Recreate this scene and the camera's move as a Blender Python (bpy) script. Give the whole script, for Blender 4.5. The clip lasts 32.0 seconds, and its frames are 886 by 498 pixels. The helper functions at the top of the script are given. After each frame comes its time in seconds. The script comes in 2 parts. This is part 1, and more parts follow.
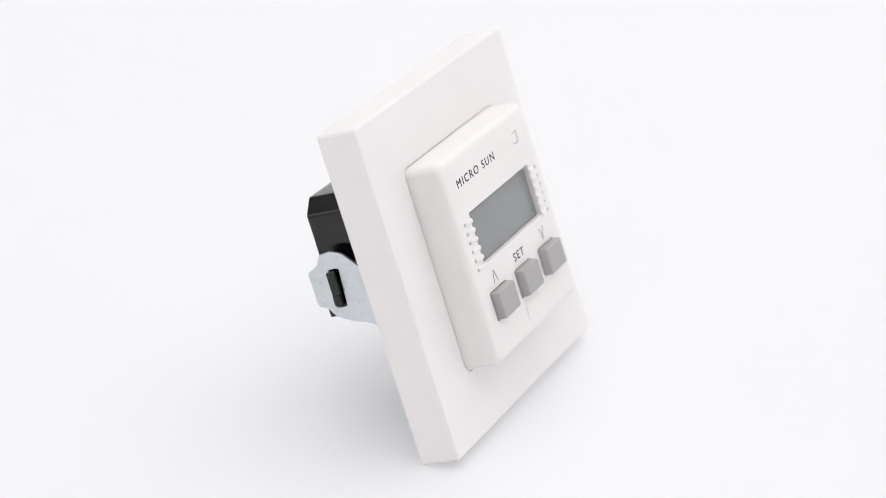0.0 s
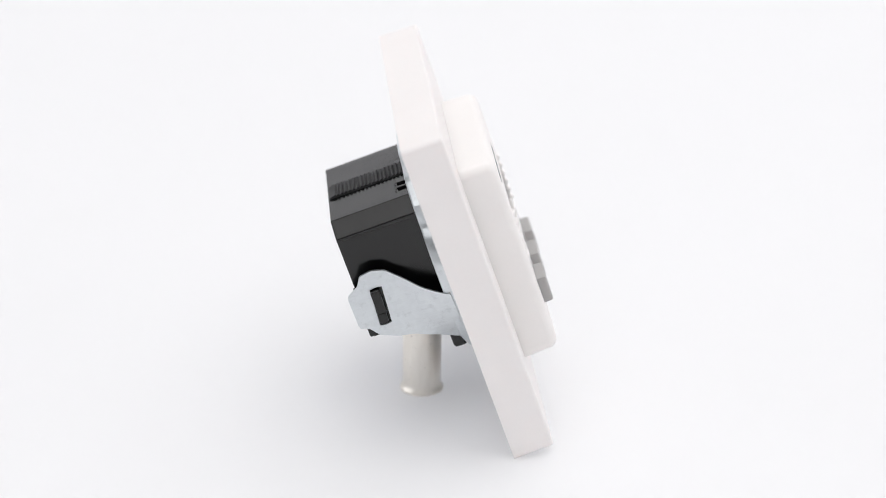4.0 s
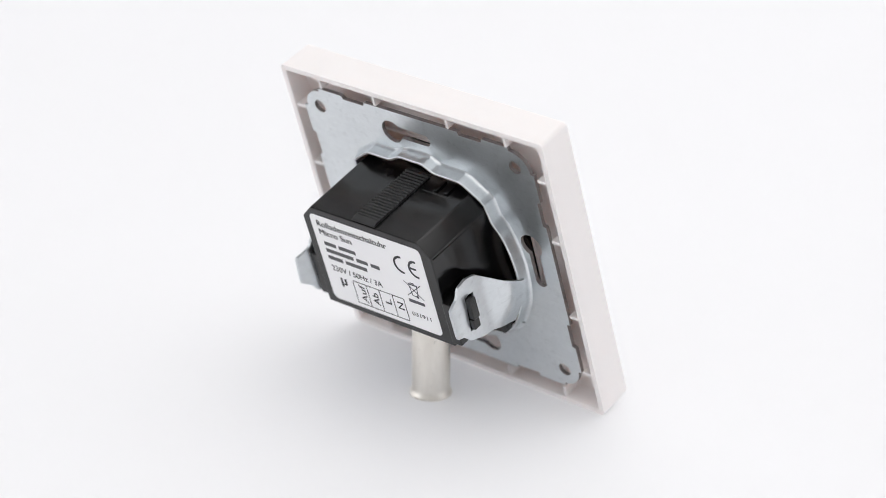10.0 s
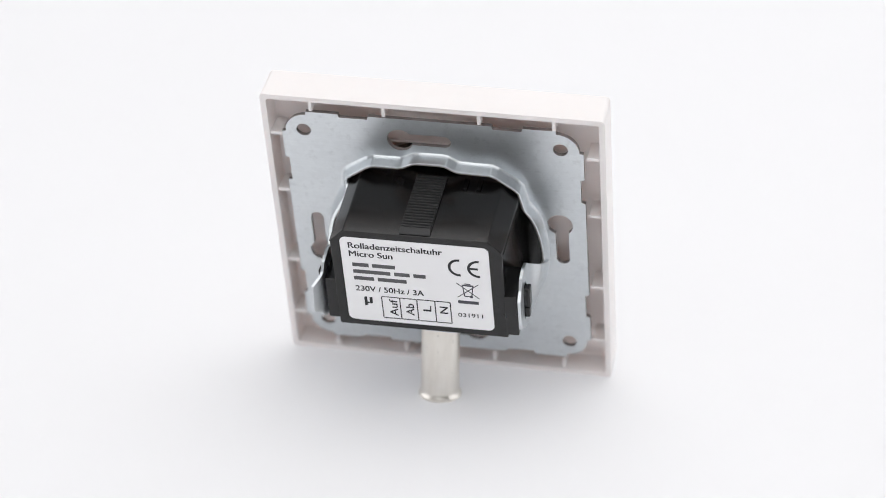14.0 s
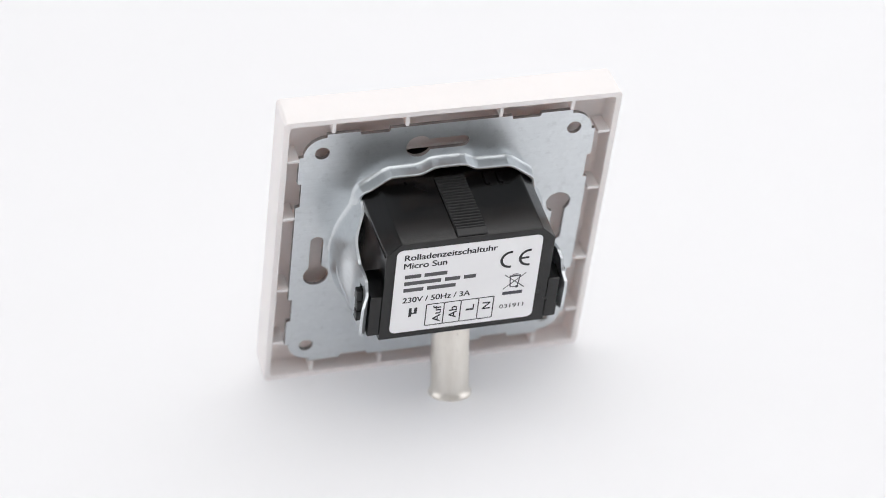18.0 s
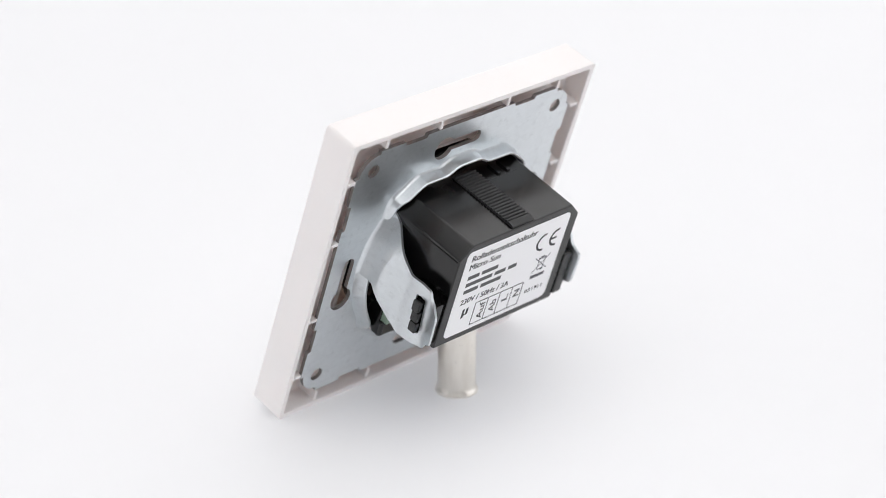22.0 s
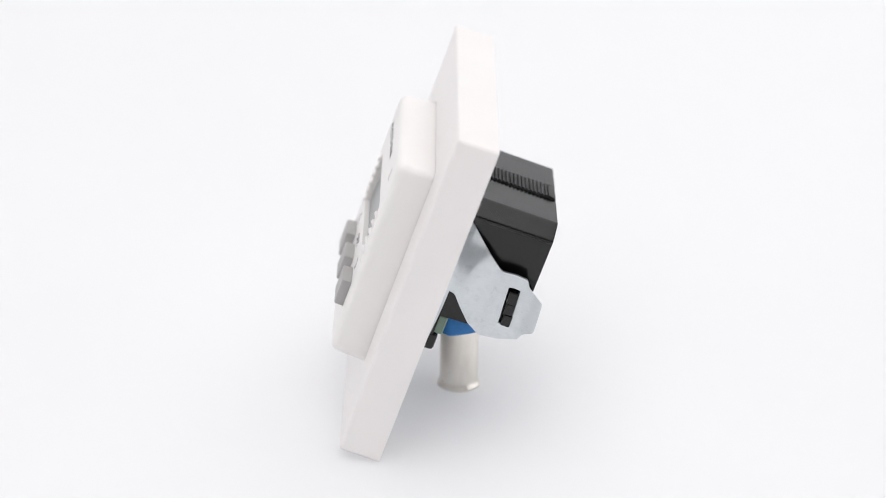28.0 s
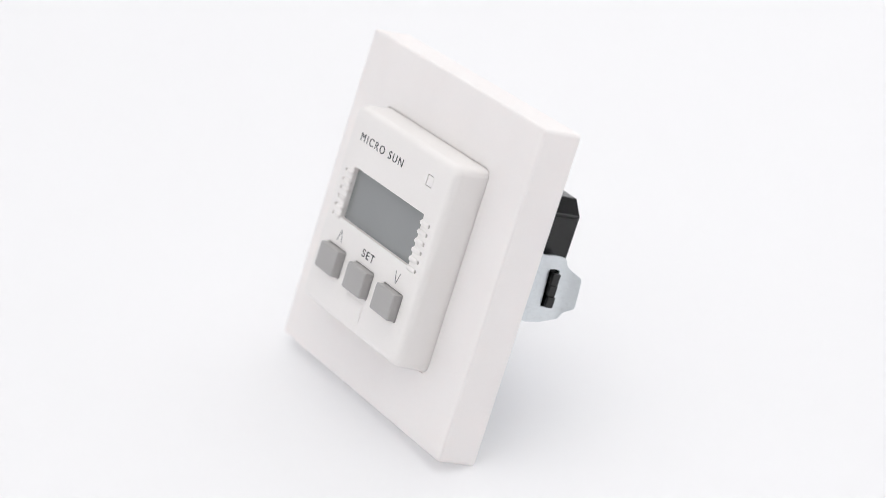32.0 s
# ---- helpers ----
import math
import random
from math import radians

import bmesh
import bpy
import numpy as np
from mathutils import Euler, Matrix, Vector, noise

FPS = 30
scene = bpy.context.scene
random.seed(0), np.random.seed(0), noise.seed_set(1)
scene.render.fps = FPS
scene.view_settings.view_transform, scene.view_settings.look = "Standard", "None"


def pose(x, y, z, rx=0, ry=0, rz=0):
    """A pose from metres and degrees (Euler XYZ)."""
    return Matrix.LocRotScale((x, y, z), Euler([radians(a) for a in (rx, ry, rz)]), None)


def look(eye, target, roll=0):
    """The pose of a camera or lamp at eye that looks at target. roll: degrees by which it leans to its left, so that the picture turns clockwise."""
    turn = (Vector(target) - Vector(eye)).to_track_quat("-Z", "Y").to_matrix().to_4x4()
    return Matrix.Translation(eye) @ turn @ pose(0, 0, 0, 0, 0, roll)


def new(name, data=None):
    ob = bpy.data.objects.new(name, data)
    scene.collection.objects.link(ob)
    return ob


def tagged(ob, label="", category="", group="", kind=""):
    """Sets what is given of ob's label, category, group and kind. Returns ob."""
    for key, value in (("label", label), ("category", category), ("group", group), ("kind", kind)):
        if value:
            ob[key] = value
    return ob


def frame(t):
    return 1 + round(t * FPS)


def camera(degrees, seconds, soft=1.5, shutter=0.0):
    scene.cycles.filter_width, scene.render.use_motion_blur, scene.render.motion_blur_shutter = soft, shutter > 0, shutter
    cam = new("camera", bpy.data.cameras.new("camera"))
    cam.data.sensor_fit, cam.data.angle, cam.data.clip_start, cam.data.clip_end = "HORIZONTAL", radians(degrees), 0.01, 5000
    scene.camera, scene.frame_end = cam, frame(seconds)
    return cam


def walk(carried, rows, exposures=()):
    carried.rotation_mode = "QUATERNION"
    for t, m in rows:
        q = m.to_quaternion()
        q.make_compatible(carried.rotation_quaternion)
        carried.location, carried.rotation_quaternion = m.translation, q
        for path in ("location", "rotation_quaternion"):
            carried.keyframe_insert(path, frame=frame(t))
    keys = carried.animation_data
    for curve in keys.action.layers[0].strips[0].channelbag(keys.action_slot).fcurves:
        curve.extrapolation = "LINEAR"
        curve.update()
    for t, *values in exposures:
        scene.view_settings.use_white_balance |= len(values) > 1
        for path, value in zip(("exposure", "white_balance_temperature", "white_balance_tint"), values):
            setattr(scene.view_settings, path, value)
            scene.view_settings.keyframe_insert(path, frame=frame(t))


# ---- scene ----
# One unit below is a metre; MM turns the millimetres of the small device into metres.
MM = 0.001
LENS = 19.477
SPEED = 7.30513          # degrees a second of the turning stand
START = -114.406         # its angle at the start
TILT = 19.175            # how far the switch leans back
FRAME = 81.3             # side of the cover frame, mm
TALL = 0.4               # by which the control cap is taller than wide, halved, mm

# ---- camera ----
cam = camera(LENS, 32.0, 0.65)
EYE = Vector((0.0, -0.5698, 0.27938))


def aim(pitch, yaw, roll):
    """A camera pose at EYE that looks along +y, turned right by yaw, down by pitch, leaning by roll (degrees)."""
    p, w = radians(pitch), radians(yaw)
    way = Vector((math.sin(w) * math.cos(p), math.cos(w) * math.cos(p), -math.sin(p)))
    return look(EYE, EYE + way, roll)


STAND = aim(23.099, 0.042, 0.516)
walk(cam, [(0, STAND), (32, STAND)])
cam.data.dof.use_dof = True
cam.data.dof.focus_distance = 0.596
cam.data.dof.aperture_fstop = 9.5

# ---- light: a white product tent, one wide softbox above the camera ----
world = bpy.data.worlds.new("tent_light")
scene.world = world
world.use_nodes = True
world.node_tree.nodes["Background"].inputs["Color"].default_value = (1.0, 1.0, 1.02, 1)
world.node_tree.nodes["Background"].inputs["Strength"].default_value = 1.6


def area(name, eye, target, sx, sy, power, colour=(1, 1, 1)):
    lamp = bpy.data.lights.new(name, "AREA")
    lamp.shape, lamp.size, lamp.size_y, lamp.energy, lamp.color = "RECTANGLE", sx, sy, power, colour
    ob = new(name, lamp)
    ob.matrix_world = look(eye, target)
    return ob


area("softbox_light", (0.15, -0.13, 1.50), (0.05, -0.10, 0.0), 4.6, 2.05, 42.0, (1.0, 0.99, 0.985))
scene.view_settings.exposure = 0.0


# ---- materials ----
def nodes_of(name):
    m = bpy.data.materials.new(name)
    m.use_nodes = True
    nt = m.node_tree
    return m, nt, nt.nodes["Principled BSDF"]


def noise_node(nt, scale, detail=4.0, rough=0.55, dims=None):
    tc = nt.nodes.new("ShaderNodeTexCoord")
    mp = nt.nodes.new("ShaderNodeMapping")
    nt.links.new(tc.outputs["Object"], mp.inputs["Vector"])
    if dims:
        mp.inputs["Scale"].default_value = dims
    n = nt.nodes.new("ShaderNodeTexNoise")
    nt.links.new(mp.outputs["Vector"], n.inputs["Vector"])
    n.inputs["Scale"].default_value, n.inputs["Detail"].default_value, n.inputs["Roughness"].default_value = scale, detail, rough
    return n


def ramp(nt, src, stops):
    r = nt.nodes.new("ShaderNodeValToRGB")
    nt.links.new(src, r.inputs["Fac"])
    while len(r.color_ramp.elements) < len(stops):
        r.color_ramp.elements.new(0.5)
    for e, (pos, col) in zip(r.color_ramp.elements, stops):
        e.position = pos
        e.color = (col, col, col, 1) if isinstance(col, float) else (*col, 1)
    return r


def mixed(nt, a, b, fac, mode="MULTIPLY"):
    m = nt.nodes.new("ShaderNodeMix")
    m.data_type, m.blend_type = "RGBA", mode
    m.inputs["Factor"].default_value = fac
    nt.links.new(a, m.inputs["A"])
    nt.links.new(b, m.inputs["B"])
    return m.outputs["Result"]


def bumped(nt, bsdf, src, strength, distance):
    b = nt.nodes.new("ShaderNodeBump")
    b.inputs["Strength"].default_value, b.inputs["Distance"].default_value = strength, distance
    nt.links.new(src, b.inputs["Height"])
    nt.links.new(b.outputs["Normal"], bsdf.inputs["Normal"])


def surface(name, colour, rough, metal=0.0, vary=0.06, scale=(90.0, 900.0), bump=0.05, bump_mm=0.05, gloss=0.5, thin=None, wear=0.15):
    """A material with variation at two scales: broad patches and fine grain."""
    m, nt, b = nodes_of(name)
    n1, n2 = noise_node(nt, scale[0]), noise_node(nt, scale[1], 2.0)
    lo = tuple(c * (1 - vary) for c in colour)
    hi = tuple(min(1.0, c * (1 + vary)) for c in colour)
    r1 = ramp(nt, n1.outputs["Fac"], [(0.3, lo), (0.7, hi)])
    r2 = ramp(nt, n2.outputs["Fac"], [(0.3, 1.0 - vary), (0.7, 1.0)])
    nt.links.new(mixed(nt, r1.outputs["Color"], r2.outputs["Color"], 0.7), b.inputs["Base Color"])
    rr = ramp(nt, n1.outputs["Fac"], [(0.25, rough * (1 - wear)), (0.75, min(1.0, rough * (1 + wear)))])
    nt.links.new(rr.outputs["Color"], b.inputs["Roughness"])
    b.inputs["Metallic"].default_value = metal
    b.inputs["Specular IOR Level"].default_value = gloss
    if thin:
        tr, mx = nt.nodes.new("ShaderNodeBsdfTranslucent"), nt.nodes.new("ShaderNodeMixShader")
        tr.inputs["Color"].default_value = (*thin[1], 1)
        mx.inputs["Fac"].default_value = thin[0]
        nt.links.new(b.outputs["BSDF"], mx.inputs[1])
        nt.links.new(tr.outputs["BSDF"], mx.inputs[2])
        nt.links.new(mx.outputs["Shader"], nt.nodes["Material Output"].inputs["Surface"])
    if bump:
        bumped(nt, b, n2.outputs["Fac"], bump, bump_mm * MM)
    return m


WHITE = surface("white_thermoplastic", (0.955, 0.941, 0.936), 0.34, vary=0.012, scale=(60, 1500), bump=0.04, bump_mm=0.03, thin=(0.12, (1.0, 0.64, 0.48)))
CREAM = surface("ivory_white_thermoplastic", (0.908, 0.884, 0.868), 0.36, vary=0.012, scale=(60, 1500), bump=0.04, bump_mm=0.03, thin=(0.06, (0.95, 0.62, 0.48)))
BLACK = surface("black_thermoplastic", (0.0042, 0.004, 0.0042), 0.2, vary=0.15, scale=(120, 2200), bump=0.06, bump_mm=0.03, gloss=0.5, wear=0.5)
RIBBED = surface("black_matt_thermoplastic", (0.018, 0.018, 0.019), 0.5, vary=0.15, scale=(150, 2500), bump=0.15, bump_mm=0.03)
GREY = surface("grey_soft_touch", (0.40, 0.39, 0.385), 0.5, vary=0.02, scale=(90, 1800), bump=0.05, bump_mm=0.03)
PAPER = surface("label_paper", (0.89, 0.89, 0.90), 0.45, vary=0.01, scale=(60, 800), bump=0.03, bump_mm=0.03)
INK = surface("black_print", (0.02, 0.02, 0.024), 0.6, vary=0.1, bump=0)
DARK_INK = surface("dark_grey_print", (0.07, 0.07, 0.085), 0.55, vary=0.1, bump=0)
FADED = surface("worn_dark_print", (0.10, 0.10, 0.105), 0.6, vary=0.2, bump=0)
GREEN = surface("green_terminal_plastic", (0.24, 0.34, 0.26), 0.45, vary=0.08)
BLUE = surface("blue_putty", (0.035, 0.21, 0.56), 0.62, vary=0.14, scale=(180, 900), bump=0.3, bump_mm=0.15)
# steel darkened by colour, standing in for the dim recess the edges reflect
EDGE_SHADE = surface("steel_edge_shade", (0.34, 0.32, 0.31), 0.5, 0.8, vary=0.15, scale=(200, 1500), bump=0)
# for the out-of-view ceiling and wall that hold back the world light
DIM = surface("grey_light_blocker", (0.34, 0.34, 0.345), 0.9, vary=0.05, scale=(3, 40), bump=0)
# made translucent so world light from beneath brightens the floor and its shadows
SWEEP = surface("underlit_white_sweep", (0.80, 0.80, 0.81), 0.75, vary=0.006, scale=(3, 120), bump=0.02, bump_mm=0.05, thin=(0.25, (0.67, 0.67, 0.68)))


def zinc_material():
    m, nt, b = nodes_of("galvanised_steel")
    n1, n2 = noise_node(nt, 55.0, 3.0), noise_node(nt, 420.0, 5.0, 0.7)
    brush = noise_node(nt, 160.0, 3.0, 0.6, (0.6, 12.0, 1.0))
    tc = nt.nodes.new("ShaderNodeTexCoord")
    cells = nt.nodes.new("ShaderNodeTexVoronoi")
    cells.inputs["Scale"].default_value = 850.0
    nt.links.new(tc.outputs["Object"], cells.inputs["Vector"])
    flake = nt.nodes.new("ShaderNodeSeparateColor")
    nt.links.new(cells.outputs["Color"], flake.inputs["Color"])
    r1 = ramp(nt, n1.outputs["Fac"], [(0.3, (0.645, 0.678, 0.70)), (0.7, (0.70, 0.732, 0.752))])
    r2 = ramp(nt, n2.outputs["Fac"], [(0.30, 0.80), (0.45, 1.0)])
    r3 = ramp(nt, flake.outputs["Red"], [(0.0, 0.93), (1.0, 1.0)])
    c = mixed(nt, r1.outputs["Color"], r2.outputs["Color"], 0.6)
    streak = ramp(nt, brush.outputs["Fac"], [(0.3, 0.93), (0.6, 1.0)])
    c = mixed(nt, c, streak.outputs["Color"], 0.4)
    nt.links.new(mixed(nt, c, r3.outputs["Color"], 0.6), b.inputs["Base Color"])
    rr = ramp(nt, n2.outputs["Fac"], [(0.3, 0.285), (0.7, 0.325)])
    nt.links.new(rr.outputs["Color"], b.inputs["Roughness"])
    b.inputs["Metallic"].default_value = 0.92
    bumped(nt, b, brush.outputs["Fac"], 0.06, 0.05 * MM)
    return m


def nickel_material():
    m, nt, b = nodes_of("tinned_copper_sleeve")
    n1, n2 = noise_node(nt, 220.0, 3.0, 0.6, (1, 1, 0.25)), noise_node(nt, 900.0, 4.0, 0.7)
    r1 = ramp(nt, n1.outputs["Fac"], [(0.3, (0.74, 0.70, 0.64)), (0.7, (0.87, 0.84, 0.785))])
    pits = ramp(nt, n2.outputs["Fac"], [(0.28, 0.55), (0.36, 1.0)])
    nt.links.new(mixed(nt, r1.outputs["Color"], pits.outputs["Color"], 0.6), b.inputs["Base Color"])
    b.inputs["Metallic"].default_value = 0.95
    rr = ramp(nt, n1.outputs["Fac"], [(0.3, 0.30), (0.7, 0.42)])
    nt.links.new(rr.outputs["Color"], b.inputs["Roughness"])
    bumped(nt, b, n2.outputs["Fac"], 0.15, 0.05 * MM)
    return m


def lcd_material():
    m, nt, b = nodes_of("switched_off_lcd")
    n = noise_node(nt, 60.0, 2.0)
    r = ramp(nt, n.outputs["Fac"], [(0.3, (0.245, 0.255, 0.257)), (0.7, (0.262, 0.272, 0.274))])
    nt.links.new(r.outputs["Color"], b.inputs["Base Color"])
    b.inputs["Roughness"].default_value = 0.28
    return m


ZINC, NICKEL, LCD = zinc_material(), nickel_material(), lcd_material()


# ---- mesh helpers (all in millimetres) ----
def part(name, bm, material, parent=None, label="", sharp=32.0):
    """Links a bmesh, drawn in millimetres, as one mesh object under a thing or a part."""
    bmesh.ops.scale(bm, vec=(MM, MM, MM), verts=bm.verts)
    bmesh.ops.recalc_face_normals(bm, faces=bm.faces)
    me = bpy.data.meshes.new(name)
    bm.to_mesh(me)
    bm.free()
    me.materials.append(material)
    for p in me.polygons:
        p.use_smooth = True
    me.set_sharp_from_angle(angle=radians(sharp))
    ob = new(name, me)
    soft = ob.modifiers.new("weighted_normal", "WEIGHTED_NORMAL")
    soft.keep_sharp = True
    ob.parent = parent
    return tagged(ob, label)


def ring(half_x, half_y, r, n=5, cx=0.0, cy=0.0):
    """Outline of a rectangle with rounded corners, anticlockwise."""
    pts = []
    for k, (sx, sy) in enumerate(((1, 1), (-1, 1), (-1, -1), (1, -1))):
        for j in range(n + 1):
            a = math.pi / 2 * (k + j / n)
            pts.append((cx + sx * (half_x - r) + r * math.cos(a), cy + sy * (half_y - r) + r * math.sin(a)))
    return pts


def circle(cx, cy, r, n=24):
    return [(cx + r * math.cos(2 * math.pi * k / n), cy + r * math.sin(2 * math.pi * k / n)) for k in range(n)]


def loft(bm, rings, closed=False, caps=(True, True)):
    """Skin over rings of equal length; each ring is a list of (x, y, z)."""
    loops = [[bm.verts.new(p) for p in r] for r in rings]
    pairs = list(zip(loops, loops[1:])) + ([(loops[-1], loops[0])] if closed else [])
    for a, b in pairs:
        n = len(a)
        for i in range(n):
            bm.faces.new((a[i], a[(i + 1) % n], b[(i + 1) % n], b[i]))
    if not closed:
        if caps[0]:
            bm.faces.new(loops[0][::-1])
        if caps[1]:
            bm.faces.new(loops[-1])
    return loops


def slab(bm, outer, holes, z0, z1, rim=True):
    """A flat sheet with holes, between the heights z0 and z1."""
    tmp = bmesh.new()
    for loop in [outer] + holes:
        vs = [tmp.verts.new((x, y, 0)) for x, y in loop]
        for a, b in zip(vs, vs[1:] + vs[:1]):
            tmp.edges.new((a, b))
    bmesh.ops.triangle_fill(tmp, use_beauty=True, use_dissolve=False, edges=tmp.edges[:])
    tmp.verts.ensure_lookup_table()
    tmp.verts.index_update()
    lo = [bm.verts.new((v.co.x, v.co.y, z0)) for v in tmp.verts]
    hi = [bm.verts.new((v.co.x, v.co.y, z1)) for v in tmp.verts]
    for f in tmp.faces:
        ids = [v.index for v in f.verts]
        bm.faces.new([hi[i] for i in ids])
        bm.faces.new([lo[i] for i in ids[::-1]])
    for e in tmp.edges:
        a, b = e.verts[0].index, e.verts[1].index
        if len(e.link_faces) == 1 and (rim or max(a, b) >= len(outer)):
            bm.faces.new((lo[a], lo[b], hi[b], hi[a]))
    tmp.free()


def box(bm, x0, x1, y0, y1, z0, z1, bevel=0.0, seg=2):
    made = bmesh.ops.create_cube(bm, size=1.0)["verts"]
    for v in made:
        v.co = Vector(((x0 + x1) / 2 + v.co.x * (x1 - x0), (y0 + y1) / 2 + v.co.y * (y1 - y0), (z0 + z1) / 2 + v.co.z * (z1 - z0)))
    if bevel:
        edges = list({e for v in made for e in v.link_edges})
        bmesh.ops.bevel(bm, geom=edges, offset=bevel, segments=seg, profile=0.5, affect="EDGES", clamp_overlap=True)


def spun(bm, profile, n=40, cx=0.0, cy=0.0):
    """A turned shape: profile of (radius, z)."""
    rings = [[(cx + r * math.cos(2 * math.pi * k / n), cy + r * math.sin(2 * math.pi * k / n), z) for k in range(n)] for r, z in profile]
    loft(bm, rings, closed=True)


def lettering(name, words, height, x, y, z, parent, material=None, align="LEFT", flip=False, turn=0.0, wide=1.0, shear=0.0, bold=0.0, space=1.0, label="", span=None):
    """Printed words with their baseline at (x, y) on the plane z; flip turns them to face the front (-z)."""
    cu = bpy.data.curves.new(name, "FONT")
    cu.body, cu.size, cu.align_x, cu.shear = words, height / 0.729, align, shear
    cu.extrude, cu.space_character = 0.02, space
    tmp = bpy.data.objects.new(name, cu)
    scene.collection.objects.link(tmp)
    me = bpy.data.meshes.new_from_object(tmp)
    bpy.data.objects.remove(tmp)
    if span:
        xs = [v.co.x for v in me.vertices]
        wide = span / (max(xs) - min(xs))
    m = Matrix.Diagonal((wide, 1, 1, 1))
    m = Matrix.Rotation(radians(turn), 4, "Z") @ m
    if flip:
        m = Matrix.Rotation(math.pi, 4, "Y") @ m
    m = Matrix.Scale(MM, 4) @ Matrix.Translation((x, y, z)) @ m
    if bold:
        bm = bmesh.new()
        bm.from_mesh(me)
        twin = bmesh.ops.duplicate(bm, geom=bm.verts[:] + bm.edges[:] + bm.faces[:])["geom"]
        bmesh.ops.translate(bm, vec=(bold, bold * 0.35, 0.003), verts=[v for v in twin if isinstance(v, bmesh.types.BMVert)])
        bm.to_mesh(me)
        bm.free()
    me.transform(m)
    me.materials.clear()
    me.materials.append(material or INK)
    ob = new(name, me)
    ob.parent = parent
    return tagged(ob, label)


# ---- the setting: a seamless white sweep ----
def studio():
    prof = [(-4.0, 0.0), (-2.0, 0.0), (-0.5, 0.0), (0.9, 0.0)]
    for k in range(1, 13):
        a = math.pi / 2 * k / 12
        prof.append((0.9 + 0.8 * math.sin(a), 0.8 - 0.8 * math.cos(a)))
    prof.append((1.7, 1.9))
    bm = bmesh.new()
    xs = [-4.0 + 8.0 * k / 16 for k in range(17)]
    grid = [[bm.verts.new((x * 1000, y * 1000, z * 1000)) for x in xs] for y, z in prof]
    for a, b in zip(grid, grid[1:]):
        for i in range(len(xs) - 1):
            bm.faces.new((a[i], a[i + 1], b[i + 1], b[i]))
    ob = part("ground", bm, SWEEP, None, "seamless matt white studio sweep under and behind the switch, with added underlight")
    tagged(ob, category="backdrop", kind="structure")
    # out of view: added to cut the overhead light and darken upward reflections
    bm = bmesh.new()
    box(bm, -4000, 4000, -4000, 1800, 1900, 1980)
    tagged(part("ceiling", bm, DIM, None, "unseen plain grey ceiling, added to block light from above"), category="ceiling", kind="structure")
    # out of view too: keeps front light off the sides that face the camera
    bm = bmesh.new()
    box(bm, -4000, 4000, -3300, -3200, 4, 1896)
    tagged(part("blocker_wall_south", bm, DIM, None, "unseen plain grey wall behind the camera, added to block light from the front"), category="wall", kind="structure")


# ---- the wall switch ----
def cover_frame(sw):
    h = FRAME / 2
    prof = [(h, 0.0, 1.0), (h, -0.4, 1.0), (h - 0.15, -9.1, 1.0), (h - 0.25, -9.45, 0.95), (h - 0.5, -9.65, 0.85), (h - 0.85, -9.7, 0.7),
            (25.35, -9.7, 2.5), (25.1, -9.6, 2.35), (25.02, -9.3, 2.3), (25.02, -5.8, 2.3), (38.3, -5.9, 0.7), (38.95, -5.4, 0.7), (39.15, -0.3, 0.7), (39.3, 0.0, 0.7)]
    bm = bmesh.new()
    loft(bm, [[(x, y, z) for x, y in ring(a, a + TALL * (a < 26), r, 5)] for a, z, r in prof], closed=True)
    fr = part("cover_frame", bm, WHITE, sw, "glossy white plastic cover frame, hollow at the back", 40)
    for side in range(4):
        for at in (-28.8, -11.3, 11.3, 28.8):
            bm = bmesh.new()
            box(bm, at - 0.45, at + 0.45, 36.3, 39.2, -6.1, -0.35, 0.12, 1)
            bmesh.ops.rotate(bm, cent=(0, 0, 0), matrix=Matrix.Rotation(math.pi / 2 * side, 3, "Z"), verts=bm.verts)
            part("rib", bm, WHITE, fr)


def plate_outline():
    e, n = 35.9, 34.95
    quarter = [(-13.5, e), (-14.6, e), (-14.9, n), (-21.6, n), (-21.9, e), (-29.6, e), (-29.7, n)]
    for k in range(1, 8):
        a = math.pi / 2 + math.pi / 2 * k / 8
        quarter.append((-29.6 + 5.4 * math.cos(a), 29.6 + 5.4 * math.sin(a)))
    quarter += [(-n, 29.7), (-e, 29.6), (-e, 21.9), (-n, 21.6), (-n, 14.9), (-e, 14.6)]
    pts = []
    for q in range(4):
        a = math.pi / 2 * q
        pts += [(x * math.cos(a) - y * math.sin(a), x * math.sin(a) + y * math.cos(a)) for x, y in quarter]
    return pts


def keyhole(q):
    """A round hole that runs out into a narrow slot, turned by q quarters."""
    cx, cy, r, w, end, yc = -7.4, 29.6, 3.1, 1.6, 4.8, 30.0
    pts = []
    a0 = math.asin((yc + w - cy) / r)
    a1 = math.asin((yc - w - cy) / r)
    for k in range(19):
        a = a0 + (2 * math.pi + a1 - a0) * k / 18
        pts.append((cx + r * math.cos(a), cy + r * math.sin(a)))
    for k in range(9):
        a = -math.pi / 2 + math.pi * k / 8
        pts.append((end - w + w * math.cos(a), yc + w * math.sin(a)))
    b = math.pi / 2 * q
    return [(x * math.cos(b) - y * math.sin(b), x * math.sin(b) + y * math.cos(b)) for x, y in pts]


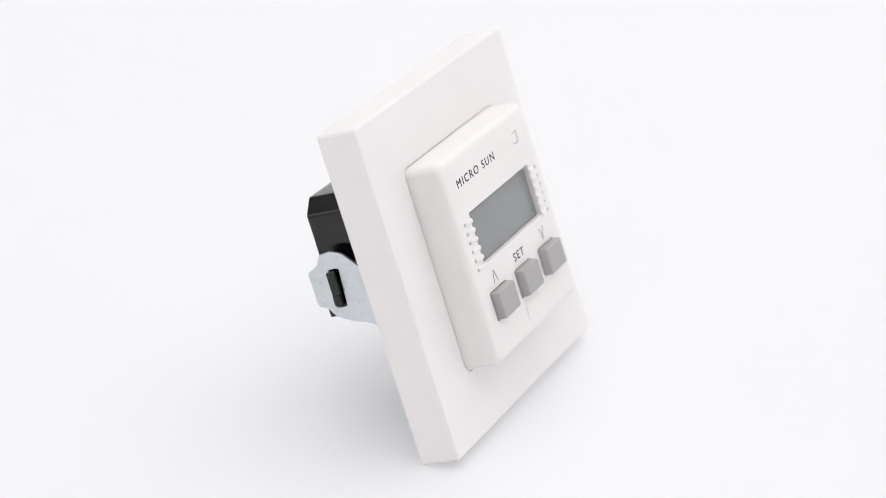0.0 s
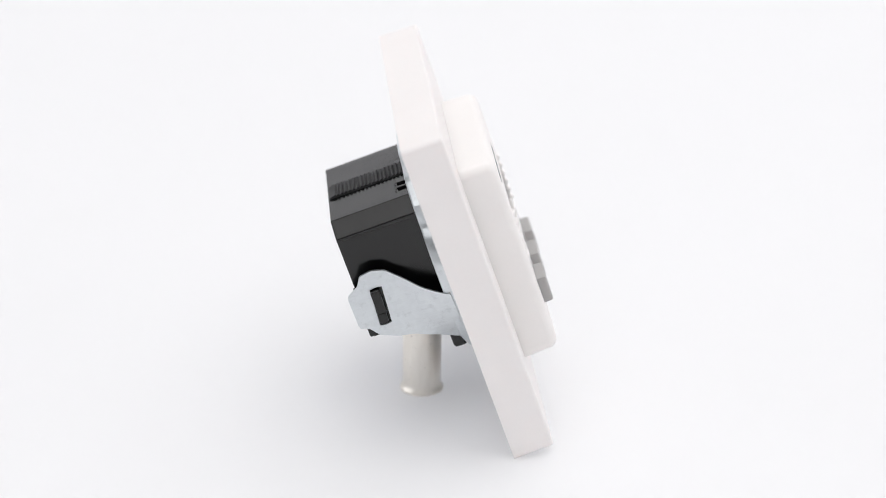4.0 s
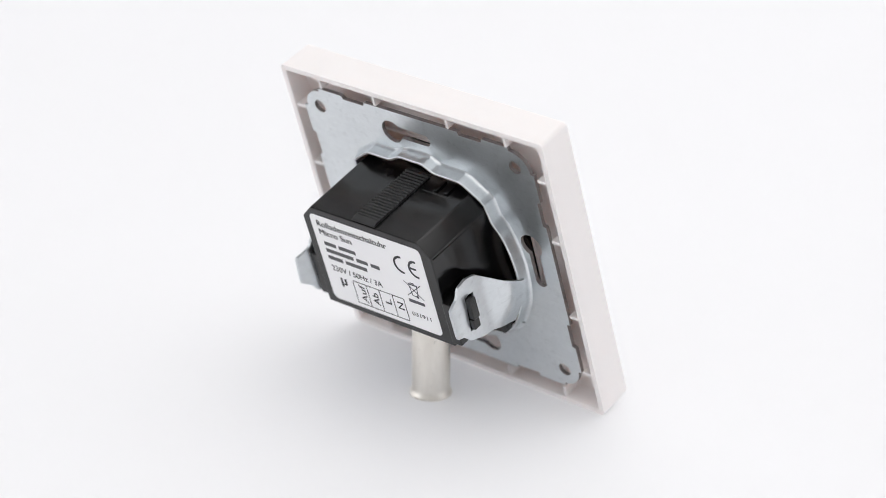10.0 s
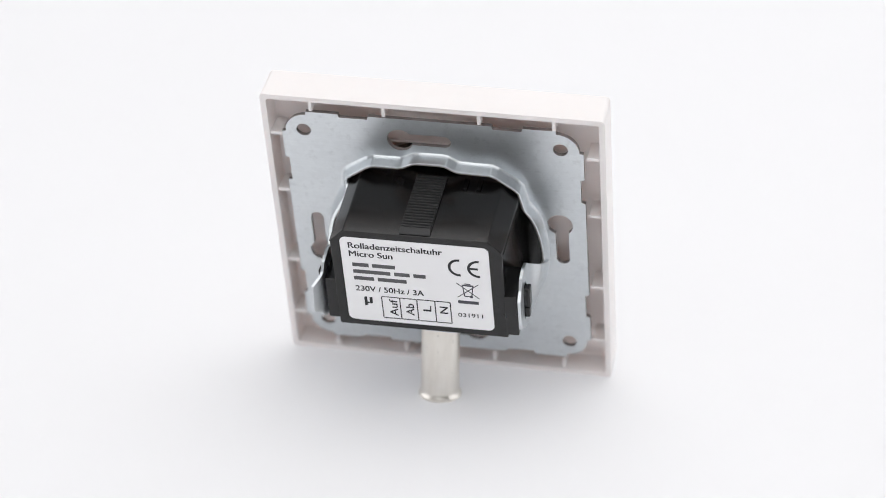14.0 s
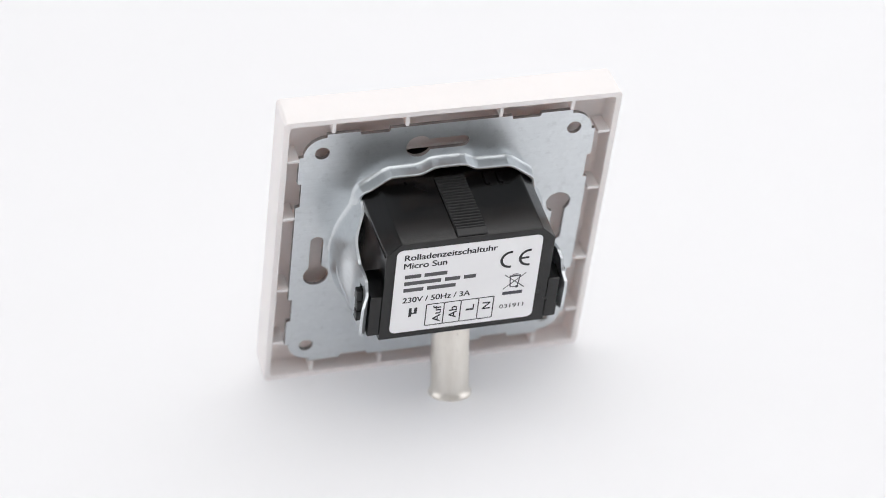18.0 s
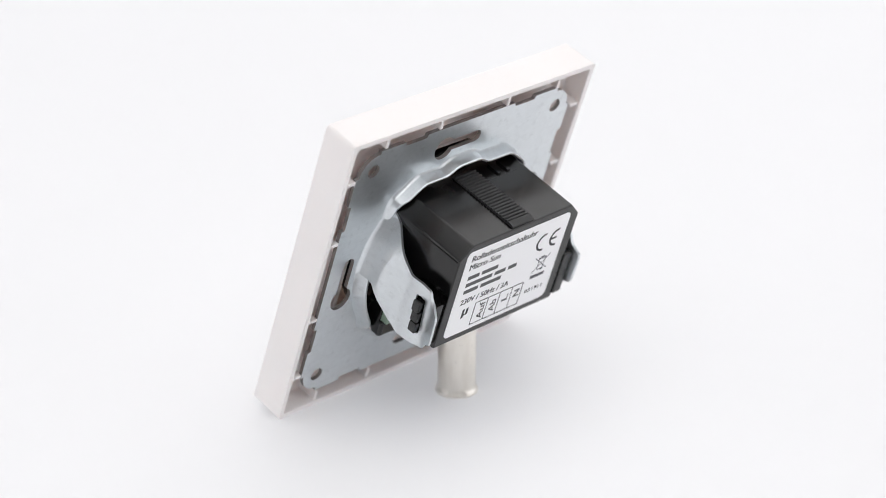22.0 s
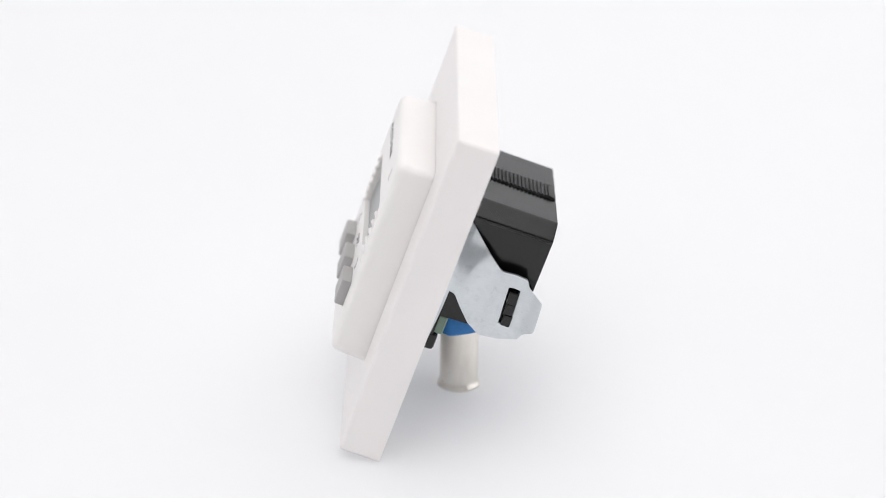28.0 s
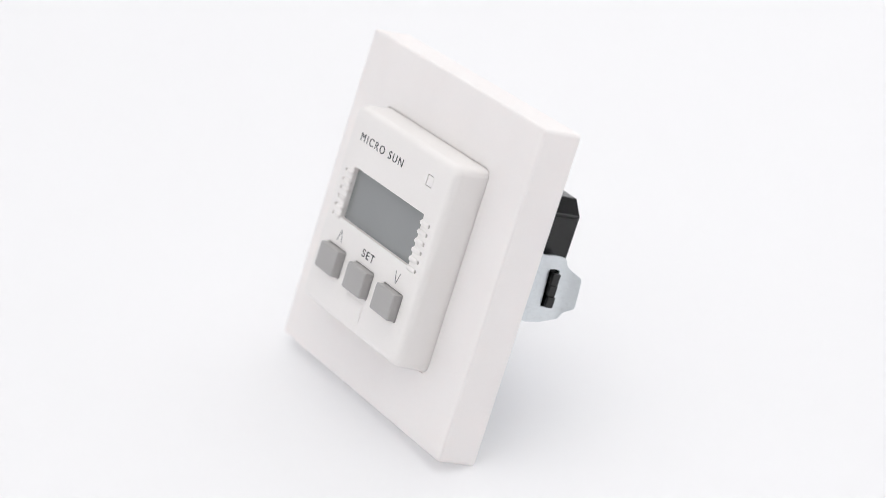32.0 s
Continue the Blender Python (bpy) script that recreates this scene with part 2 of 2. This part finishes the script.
def along(points, n):
    """n + 1 points at even steps along a line of corners."""
    run = [0.0]
    for p, q in zip(points, points[1:]):
        run.append(run[-1] + math.dist(p, q))
    out, k = [], 0
    for i in range(n + 1):
        d = run[-1] * i / n
        while k < len(points) - 2 and run[k + 1] < d:
            k += 1
        f = (d - run[k]) / (run[k + 1] - run[k])
        out.append(tuple(u + (v - u) * f for u, v in zip(points[k], points[k + 1])))
    return out


def rounded(points, cut=0.14):
    """Cuts the corners off an open line of points."""
    out = [points[0]]
    for (ax, ay), (bx, by) in zip(points, points[1:]):
        out += [(ax + (bx - ax) * cut, ay + (by - ay) * cut), (bx + (ax - bx) * cut, by + (ay - by) * cut)]
    return out + [points[-1]]


def closed_round(points, cut=0.1):
    """Cuts the corners off a closed outline."""
    return [(a[0] + (b[0] - a[0]) * f, a[1] + (b[1] - a[1]) * f) for a, b in zip(points, points[1:] + points[:1]) for f in (cut, 1 - cut)]


def mouth(deg):
    """Radius of the plate's opening below the tabs, which widens towards the terminals."""
    f = min(1.0, max(0.0, (deg - 214) / 12))
    return 26.2 + 1.5 * f * f * (3 - 2 * f)


def mounting_plate(sw):
    # the collar: a wall drawn up out of the sheet; its rear edge
    edge = [(19.2, -19.2), (20.6, -17.4), (22.4, -14.4), (24.2, -10.6), (25.3, -6.4), (25.7, -2.4), (25.75, 1.5), (25.3, 5.2), (24.4, 9.1), (23.4, 11.6), (21.7, 14.2), (21.2, 16.8), (20.6, 19.5), (14.6, 24.0),
            (9.5, 24.1), (6.1, 24.2), (3.1, 25.9), (-4.2, 25.85), (-7.5, 24.1), (-11.3, 24.1), (-15.0, 24.05), (-20.9, 19.75), (-21.6, 18.2), (-21.7, 16.6), (-22.1, 14.5), (-22.3, 12.5)]
    bm = bmesh.new()
    holes = [circle(sx * 30.55, sy * 30.45, 1.75, 20) for sx in (-1, 1) for sy in (-1, 1)]
    holes += [keyhole(q) for q in range(4)]
    holes = [[(x - 0.3, y + 0.2) for x, y in h] for h in holes]
    line = rounded(edge)
    holes.append(line + [(mouth(a) * math.cos(radians(a)), mouth(a) * math.sin(radians(a))) for a in range(154, 315, 4)])
    slab(bm, [(x - 0.3, y + 0.2) for x, y in plate_outline()], holes, -1.5, -0.5)
    pl = part("mounting_plate", bm, ZINC, sw, "galvanised steel mounting plate with keyhole slots")
    pl.rotation_euler = (0, 0, radians(0.3))
    # rim faces carry the reflected shade as a darker colour
    pl.data.materials.append(EDGE_SHADE)
    for f in pl.data.polygons:
        f.material_index = int(abs(f.normal.z) < 0.5)
    bm = bmesh.new()
    rows = []
    line = along(line, 340)
    for k, (ex, ey) in enumerate(line):
        (ax, ay), (bx, by) = line[max(0, k - 5)], line[min(340, k + 5)]
        ux, uy = by - ay, ax - bx
        d = math.hypot(ux, uy)
        ux, uy, w = ux / d, uy / d, 0.8 + 0.45 * max(0.0, 1 - k / 140) + 1.6 * max(0.0, k / 340 - 0.84) / 0.16
        a = max(0.0, w - 0.8)
        prof = [(w + 0.55, -0.69), (w + 0.2, -0.66), (0.68 + a * 0.85, -0.54), (0.44 + a * 0.7, -0.28), (0.29 + a * 0.55, 0.08), (0.22 + a * 0.35, 0.6), (0.16, 2.55),
                (0.06, 2.8), (-0.12, 2.93), (-0.45, 2.93), (-0.6, 2.75), (-0.62, 2.4), (-0.55 + a * 0.3, 0.2), (w - 0.75, -1.6)]
        low = min(1.0, 0.7 + k / 60) * (1 - 0.75 * max(0.0, k / 340 - 0.9) / 0.1)
        rows.append([bm.verts.new((ex + ux * o, ey + uy * o, -0.69 + (z + 0.69) * (low if z > -0.69 else 1.0))) for o, z in prof])
    for a, b in zip(rows, rows[1:]):
        for i in range(len(a) - 1):
            bm.faces.new((a[i], a[i + 1], b[i + 1], b[i]))
    for r in (rows[0], rows[-1]):
        bm.faces.new(r)
    # the flat rear edge gets the same darker tone, as a thin dark line
    for f in bm.faces:
        top = [v.co.z for v in f.verts]
        f.material_index = int(len(top) == 4 and max(top) > 2.85 and max(top) - min(top) < 0.12)
    part("collar", bm, ZINC, pl, "pressed collar with a wavy edge", 24).data.materials.append(EDGE_SHADE)
    # the low lip that closes the ring below the tabs
    bm = bmesh.new()
    rows = []
    for k in range(61):
        deg = 178 + (318 - 178) * k / 60
        a = radians(deg)
        low = 1.0 - 0.72 * min(1.0, max(0.0, (deg - 221) / 4))
        prof = [(27.55, -0.69), (27.2, -0.6), (27.05, -0.3), (26.15, 2.6), (26.0, 2.85), (25.75, 2.93), (25.4, 2.85), (25.25, 2.5), (25.9, -0.2), (26.1, -1.6)]
        prof = [(r + mouth(deg) - 26.2, -0.69 + (z + 0.69) * (low if z > -0.69 else 1.0)) for r, z in prof]
        rows.append([bm.verts.new((r * math.cos(a), r * math.sin(a), z)) for r, z in prof])
    for a, b in zip(rows, rows[1:]):
        for i in range(len(a) - 1):
            bm.faces.new((a[i], a[i + 1], b[i + 1], b[i]))
    for r in (rows[0], rows[-1]):
        bm.faces.new(r)
    part("lip", bm, ZINC, pl)
    # the two bent tabs that clasp the housing
    left = [(16.5, 2.2), (12.0, 7.6), (7.6, 13.0), (7.9, 16.5), (7.6, 19.4), (5.6, 20.6), (4.6, 22.4), (3.6, 24.4), (-3.8, 24.9), (-5.4, 22.8), (-7.4, 22.0), (-8.8, 18.0), (-9.3, 13.2), (-7.2, 9.9), (-4.0, 7.2), (-0.3, 4.2), (0.2, 1.0), (0.2, -0.9), (8.0, -0.9), (14.0, -0.9), (18.0, -0.9)]
    right = [(-1.6, 2.6), (2.0, 7.6), (6.0, 12.0), (8.0, 14.0), (8.9, 17.0), (8.4, 20.0), (6.0, 21.3), (4.5, 24.3), (-3.9, 24.2), (-4.8, 22.0), (-7.2, 20.2), (-9.0, 16.0), (-9.6, 12.8), (-12.0, 7.6), (-14.8, 3.6), (-16.0, 1.4), (-9.0, 1.2), (-1.8, 1.4)]
    for sx, outline in ((-1, left), (1, right)):
        bm = bmesh.new()
        slab(bm, closed_round(outline), [[(4.4, 15.9), (4.6, 17.2), (4.4, 18.8), (-4.9, 19.5), (-5.1, 18.2), (-4.9, 16.6)]], 0, 1.0)
        for k in range(26):
            bmesh.ops.bisect_plane(bm, geom=bm.verts[:] + bm.edges[:] + bm.faces[:], plane_co=(0, k * 1.0 - 0.4, 0), plane_no=(0, 1, 0))
        for k in range(7):
            bmesh.ops.bisect_plane(bm, geom=bm.verts[:] + bm.edges[:] + bm.faces[:], plane_co=(0, k * 0.3 - 0.65, 0), plane_no=(0, 1, 0))
        for k in range(18):
            bmesh.ops.bisect_plane(bm, geom=bm.verts[:] + bm.edges[:] + bm.faces[:], plane_co=(k * 2.0 - 16.1, 0, 0), plane_no=(1, 0, 0))
        for v in bm.verts:
            y, z, t = v.co.x, v.co.y, v.co.z
            f = min(1.0, max(0.0, (z - 5.5) / 7.0))
            g = f * f * (3 - 2 * f)
            r = 26.4 - 0.75 * min(1.0, max(0.0, (z + 0.7) / 3.6)) 
            low = min(1.0, max(0.0, 0.75 - z) / 1.4)
            r += 0.8 * (1 - math.sqrt(1 - low * low))
            x = max(20.6, math.sqrt(max(1.0, r * r - y * y))) * (1 - g) + 23.3 * g
            if z > 19.4:
                x += (0.08 * (z - 19.4) + max(0.0, z - 21.4) * 0.5) if sx < 0 else (0.1 * max(0.0, z - 23.0) + 0.02 * (z - 19.4))
            v.co = Vector((sx * (x + t * 0.7), y, z))
        part("clasp_tab", bm, ZINC, pl, "bent steel tab with a slot for the catch", 35)


def ridge_section(z):
    """A rounded ridge across the grip strip, at the depth z."""
    return [(20.8, z - 0.45), (21.3, z - 0.36), (21.56, z - 0.14), (21.56, z + 0.14), (21.3, z + 0.36), (20.8, z + 0.45)]


def housing(sw):
    def outline(g, low, z):
        x, yt = 20.35 + g, 20.75 + g
        return [(x, low, z), (x, 17.3 + g, z), (16.9 + g * 0.6, yt, z), (-16.9 - g * 0.6, yt, z), (-x, 17.3 + g, z), (-x, low, z)]
    bm = bmesh.new()
    loft(bm, [outline(0.35, -9.4, -1.5), outline(0.2, -9.2, 7.0), outline(0.0, -8.9, 22.3)])
    bmesh.ops.bevel(bm, geom=[e for e in bm.edges], offset=0.38, segments=2, profile=0.5, affect="EDGES", clamp_overlap=True)
    hs = part("housing", bm, BLACK, sw, "black plastic housing with chamfered corners", 40)
    hs.rotation_euler = (0, 0, radians(0.7))
    bm = bmesh.new()
    spun(bm, [(0.5, -7.0), (24.8, -7.0), (24.8, -3.0), (24.4, -2.6), (0.5, -2.6)], 64)
    part("base", bm, BLACK, hs)
    bm = bmesh.new()
    slab(bm, [(27.2 * math.cos(radians(a)), 27.2 * math.sin(radians(a))) for a in range(212, 329, 4)], [], -5.6, -2.55)
    part("terminal_base", bm, BLACK, hs)
    # ribbed grip strip along the top
    bm = bmesh.new()
    box(bm, -3.5, 3.5, 20.6, 21.22, 1.0, 21.2, 0.1, 1)
    strip = part("grip_strip", bm, RIBBED, sw, "ribbed strip moulded along the top")
    strip.rotation_euler = hs.rotation_euler
    for k in range(19):
        z = 1.9 + k * 0.98
        bm = bmesh.new()
        loft(bm, [[(-3.6, y, v) for y, v in ridge_section(z)], [(3.6, y, v) for y, v in ridge_section(z)]])
        part("ridge", bm, RIBBED, strip)
    bm = bmesh.new()
    loft(bm, [[(x, 20.7, 20.1), (x, 21.55, 20.1), (x, 21.5, 20.7), (x, 21.1, 21.9), (x, 20.7, 21.9)] for x in (-3.6, 3.6)])
    part("end_pad", bm, RIBBED, strip)
    # moulding seam below each chamfer
    for sx in (-1, 1):
        bm = bmesh.new()
        box(bm, *sorted((sx * 20.3, sx * 20.62)), 16.55, 16.8, 0.5, 21.7, 0.08, 1)
        part("seam", bm, BLACK, hs)
    # small latch near the plate
    bm = bmesh.new()
    box(bm, 8.0, 9.0, 20.7, 21.5, 1.5, 5.4, 0.1, 1)
    box(bm, 11.2, 12.2, 20.7, 21.5, 1.5, 5.4, 0.1, 1)
    box(bm, 5.0, 14.0, 20.7, 21.05, 5.6, 6.0, 0.1, 1)
    part("latch", bm, BLACK, hs)
    for sx in (-1, 1):
        bm = bmesh.new()
        box(bm, *sorted((sx * 20.0, sx * 23.1)), -7.6, 4.6, 12.0, 21.8 if sx < 0 else 22.7, 0.4, 2)
        part("side_boss", bm, BLACK, hs)
        bm = bmesh.new()
        for y0, y1, d in ((-4.6, -1.75, 1.1), (-1.8, 1.05, 0.95), (1.0, 4.0, 1.1)) if sx < 0 else ((-4.6, -1.75, 0.9), (-1.8, 4.0, 1.15)):
            box(bm, *sorted((sx * 23.0, sx * (24.3 + d))), y0, y1, 16.55 + y0 * -0.1, 18.75 + y0 * -0.1, 0.3, 2)
        part("catch", bm, BLACK, hs, "stepped black catch through the tab's slot")
    bm = bmesh.new()
    box(bm, -19.3, 19.3, -17.6, -8.6, -1.5, 4.2, 0.4, 2)
    part("terminal_body", bm, BLACK, hs)
    bm = bmesh.new()
    box(bm, -18.8, -11.5, -14.6, -9.8, 3.9, 6.2, 0.3, 1)
    part("terminal_block", bm, GREEN, hs, "green terminal block")
    for x0, x1 in ((-19.4, -11.0), (11.0, 19.4)):
        bm = bmesh.new()
        box(bm, x0, x1, -19.0, -14.4, 2.0, 5.4, 0.9, 3)
        part("terminal_lever", bm, BLACK, hs)
    rating_label(sw).rotation_euler = hs.rotation_euler


def rating_label(sw):
    bm = bmesh.new()
    slab(bm, ring(17.55, 12.95, 1.5, 6, -0.35, 5.95), [], 22.2, 22.37)
    lb = part("rating_label", bm, PAPER, sw, "white printed rating label")
    z = 22.39
    lettering("print", "Rolladenzeitschaltuhr", 1.8, -16.2, 15.65, z, lb, span=22.2, bold=0.1)
    lettering("print", "Micro Sun", 1.8, -16.2, 13.1, z, lb, span=10.3, bold=0.1)
    lettering("print", "230V / 50Hz / 3A", 1.7, -15.5, 2.35, z, lb, span=16.3, bold=0.08)
    lettering("print", "\u00b5", 3.2, -14.0, -1.5, z, lb, bold=0.28)
    lettering("print", "031911", 1.25, 8.65, -3.25, z, lb, span=5.9, bold=0.03)
    # maker and address stay unreadable bars
    for y, runs in ((9.9, ((-15.5, -11.6), (-10.8, -5.3))), (7.8, ((-15.5, -6.6), (-5.7, -2.0), (-1.1, 1.8))), (5.7, ((-15.5, -10.7), (-9.8, -2.9)))):
        for a, b in runs:
            bm = bmesh.new()
            slab(bm, [(a, y + 0.08), (b, y + 0.08), (b, y + 1.2), (a, y + 1.2)], [], z - 0.01, z + 0.01)
            part("print_bar", bm, FADED, lb)
    # table of the terminals
    bm = bmesh.new()
    cols, y0, y1, w = (-9.4, -5.05, -0.95, 3.35, 7.05), -5.7, 1.0, 0.13
    for x in cols:
        slab(bm, [(x - w, y0), (x + w, y0), (x + w, y1), (x - w, y1)], [], z - 0.01, z + 0.01)
    for a, b in zip(cols, cols[1:]):
        for y in (y0, y1):
            slab(bm, [(a + w, y - w), (b - w, y - w), (b - w, y + w), (a + w, y + w)], [], z - 0.01, z + 0.01)
    part("table_lines", bm, INK, lb)
    for word, x, y, length in (("Auf", -5.75, -4.9, 5.2), ("Ab", -1.8, -4.3, 3.7), ("L", 2.35, -2.8, 1.7), ("N", 6.35, -3.0, 2.1)):
        lettering("print", word, 2.05, x, y, z, lb, turn=90, span=length, bold=0.06)
    # conformity mark: two open round letters
    bm = bmesh.new()
    for cx in (9.95, 14.5):
        arc = [math.radians(84 + 192 * k / 16) for k in range(17)]
        slab(bm, [(cx + 2.62 * math.cos(a), 12.2 + 2.62 * math.sin(a)) for a in arc] + [(cx + 1.98 * math.cos(a), 12.2 + 1.98 * math.sin(a)) for a in arc[::-1]], [], z - 0.01, z + 0.01)
    slab(bm, [(12.5, 11.9), (14.4, 11.9), (14.4, 12.5), (12.5, 12.5)], [], z - 0.005, z + 0.012)
    part("conformity_mark", bm, INK, lb)
    # crossed-out bin over a bar
    bm = bmesh.new()

    def stroke(ax, ay, bx, by, t, dz=0.0):
        d = Vector((bx - ax, by - ay)).normalized() * t
        slab(bm, [(ax - d.y, ay + d.x), (ax + d.y, ay - d.x), (bx + d.y, by - d.x), (bx - d.y, by + d.x)], [], z - 0.01, z + 0.01 + dz)

    stroke(9.0, 2.9, 14.2, 7.4, 0.11)
    stroke(9.0, 7.4, 14.2, 2.9, 0.11, 0.002)
    stroke(10.2, 6.8, 13.0, 6.8, 0.22, 0.004)
    stroke(10.4, 6.6, 10.7, 3.4, 0.13, 0.006)
    stroke(12.8, 6.6, 12.4, 3.4, 0.13, 0.006)
    stroke(10.7, 3.4, 12.4, 3.4, 0.13, 0.008)
    stroke(10.9, 7.3, 12.3, 7.3, 0.15, 0.004)
    slab(bm, circle(12.3, 3.35, 0.42, 12), [], z - 0.01, z + 0.02)
    stroke(9.0, 1.5, 13.9, 1.5, 0.48)
    part("disposal_mark", bm, DARK_INK, lb)
    return lb


def control_cap(sw):
    zf = -18.2
    bm = bmesh.new()
    prof = [(25.0, -5.0, 2.3), (25.0, -9.28, 2.3), (24.74, -9.3, 2.2), (24.73, -9.9, 2.2), (24.45, -16.3, 2.2), (24.25, -17.1, 2.2), (23.85, -17.7, 2.1), (23.3, -18.05, 2.0), (22.6, zf, 1.8)]
    loft(bm, [[(x, y, z) for x, y in ring(a, a + TALL, r, 6)] for a, z, r in prof], caps=(False, False))
    lcd = ring(17.2, 6.45, 0.4, 3, 0.0, 4.25)
    rib_rows = [8.85 - 2.22 * k for k in range(6)]
    pits = [circle(sx * 20.6, y, 0.48, 12) for sx in (-1, 1) for y in rib_rows]
    wells = [ring(4.75, 3.5, 0.5, 2, x, -12.25) for x in BUTTONS]
    slab(bm, ring(22.6, 22.6 + TALL, 1.8, 6), [lcd, *wells, *pits, ring(1.4, 1.4, 0.15, 2, -15.3, 18.2)], zf, zf + 1.3, False)
    bmesh.ops.remove_doubles(bm, verts=bm.verts, dist=0.002)
    cap = part("control_cap", bm, CREAM, sw, "white raised control cap with rounded edges", 30)
    bm = bmesh.new()
    box(bm, -18.0, 18.0, -3.2, 11.6, zf + 1.3, zf + 2.0)
    part("display", bm, LCD, cap, "blank grey liquid-crystal display")
    bm = bmesh.new()
    box(bm, -16.5, -14.1, 17.0, 19.4, zf + 0.1, zf + 1.0)
    part("sensor_window", bm, CREAM, cap, "small square window")
    for side in (-1, 1):
        bm = bmesh.new()
        box(bm, *sorted((side * 19.8, side * 21.6)), -3.2, 9.8, zf + 0.6, zf + 1.25)
        part("pit_floor", bm, CREAM, cap)
        for y in rib_rows:
            bm = bmesh.new()
            rings = []
            for d, high, wide in ((0.0, 0.05, 0.1), (0.06, 0.34, 0.36), (0.22, 0.55, 0.56), (0.55, 0.66, 0.68), (1.0, 0.62, 0.7), (3.2, 0.42, 0.72), (4.4, 0.26, 0.7), (4.7, 0.15, 0.5), (4.8, 0.03, 0.1)):
                turn = [2 * math.pi * k / 14 for k in range(14)]
                rings.append([(side * (16.85 + d * 0.72), y + wide * math.cos(a), zf + 0.1 - high * math.sin(a)) for a in turn])
            loft(bm, rings)
            part("grip_rib", bm, CREAM, cap)
    for x in BUTTONS:
        bm = bmesh.new()
        a = [(px, py, zf + 1.2) for px, py in ring(4.5, 3.3, 0.35, 2, x, -12.25)]
        b = [(px, py, zf - 1.95) for px, py in ring(4.4, 3.2, 0.35, 2, x, -12.25)]
        c = [(px, py, zf - 2.2) for px, py in ring(4.15, 2.95, 0.3, 2, x, -12.25)]
        loft(bm, [a, b, c])
        part("push_button", bm, GREY, cap, "grey square push button")
    # raised lid below the middle button
    bm = bmesh.new()
    loft(bm, [[(x, y, z) for x, y in ring(hx, hy, 0.3, 2, 0.0, -19.4)] for z, hx, hy in ((zf + 0.2, 4.3, 2.6), (zf - 0.04, 4.3, 2.5), (zf - 0.3, 4.22, 1.3))])
    part("lid", bm, CREAM, cap, "small raised lid")
    zt = zf - 0.02
    lettering("print", "MICRO SUN", 2.05, 18.7, 17.1, zt, cap, flip=True, span=20.9, shear=0.03, space=1.3, bold=0.04)
    lettering("print", "SET", 2.05, 0.1, -7.05, zt, cap, align="CENTER", flip=True, span=5.8, shear=0.03, space=1.25, bold=0.04)
    for x, up in ((BUTTONS[0], 1), (BUTTONS[2], -1)):
        bm = bmesh.new()
        y0, y1 = (-7.5, -4.7) if up > 0 else (-4.7, -7.5)
        for s in (-1, 1):
            slab(bm, [(x + s * 1.2, y0), (x + s * 0.95, y0), (x - s * 0.02, y1), (x + s * 0.2, y1)], [], zt - 0.01 - 0.002 * (s > 0), zt + 0.01)
        part("arrow_mark", bm, DARK_INK, cap)


BUTTONS = (14.2, -0.1, -14.3)


def timer_switch():
    sw = tagged(new("timer_switch"), "white flush-mounted roller shutter timer leaning back on a metal sleeve", "timer switch")
    cover_frame(sw)
    mounting_plate(sw)
    housing(sw)
    control_cap(sw)
    return sw


# ---- what props it up ----
def metal_sleeve():
    bm = bmesh.new()
    spun(bm, [(3.5, 0.05), (4.95, 0.0), (5.2, 0.12), (5.27, 0.4), (5.2, 0.75), (4.96, 1.1), (4.76, 1.5), (4.67, 2.2), (4.66, 21.9), (4.55, 22.2), (4.0, 22.2), (3.9, 2.5)], 64)
    top = part("metal_sleeve", bm, NICKEL, None, "upright tinned metal sleeve with a flared foot, propping the switch")
    return tagged(top, category="metal sleeve")


def putty_pad():
    bm = bmesh.new()
    rings = []
    for f, g in ((0.0, -0.7), (0.06, 0.0), (0.3, 0.3), (0.6, 0.1), (0.92, -0.1), (1.0, -0.8)):
        pts = []
        for k in range(36):
            a = 2 * math.pi * k / 36
            r = 1.0 + 0.03 * math.sin(3 * a + 0.6 + f) + 0.02 * math.sin(7 * a)
            c, d = math.cos(a), math.sin(a)
            x = -2.2 + (10.8 + g) * r * math.copysign(abs(c) ** 0.5, c)
            y = -0.8 + (5.1 + g) * r * math.copysign(abs(d) ** 0.5, d)
            top = 8.1 + 0.348 * y
            pts.append((x, y, top * f + (1 - f) * 0.35 * math.sin(2 * a)))
        rings.append(pts)
    loft(bm, rings)
    ob = part("putty_pad", bm, BLUE, None, "lump of blue putty pressed between sleeve and housing")
    return tagged(ob, category="putty")


studio()
switch, sleeve, pad = timer_switch(), metal_sleeve(), putty_pad()


# ---- turning on the stand ----
def motions():
    lean = Matrix(((1, 0, 0), (0, -math.sin(radians(TILT)), -math.cos(radians(TILT))), (0, math.cos(radians(TILT)), -math.sin(radians(TILT))))).to_4x4()
    places = ((switch, Matrix.Translation((-0.36 * MM, 0.76 * MM, FRAME / 2 * MM * math.cos(radians(TILT)))) @ lean),
              (sleeve, pose(1.04 * MM, -4.6 * MM, 0)),
              (pad, pose(0.4 * MM, -4.0 * MM, 19.08 * MM)))
    for thing, m in places:
        walk(thing, [(t, pose(0, 0, 0, 0, 0, START + SPEED * t) @ m) for t in range(0, 33)])


motions()
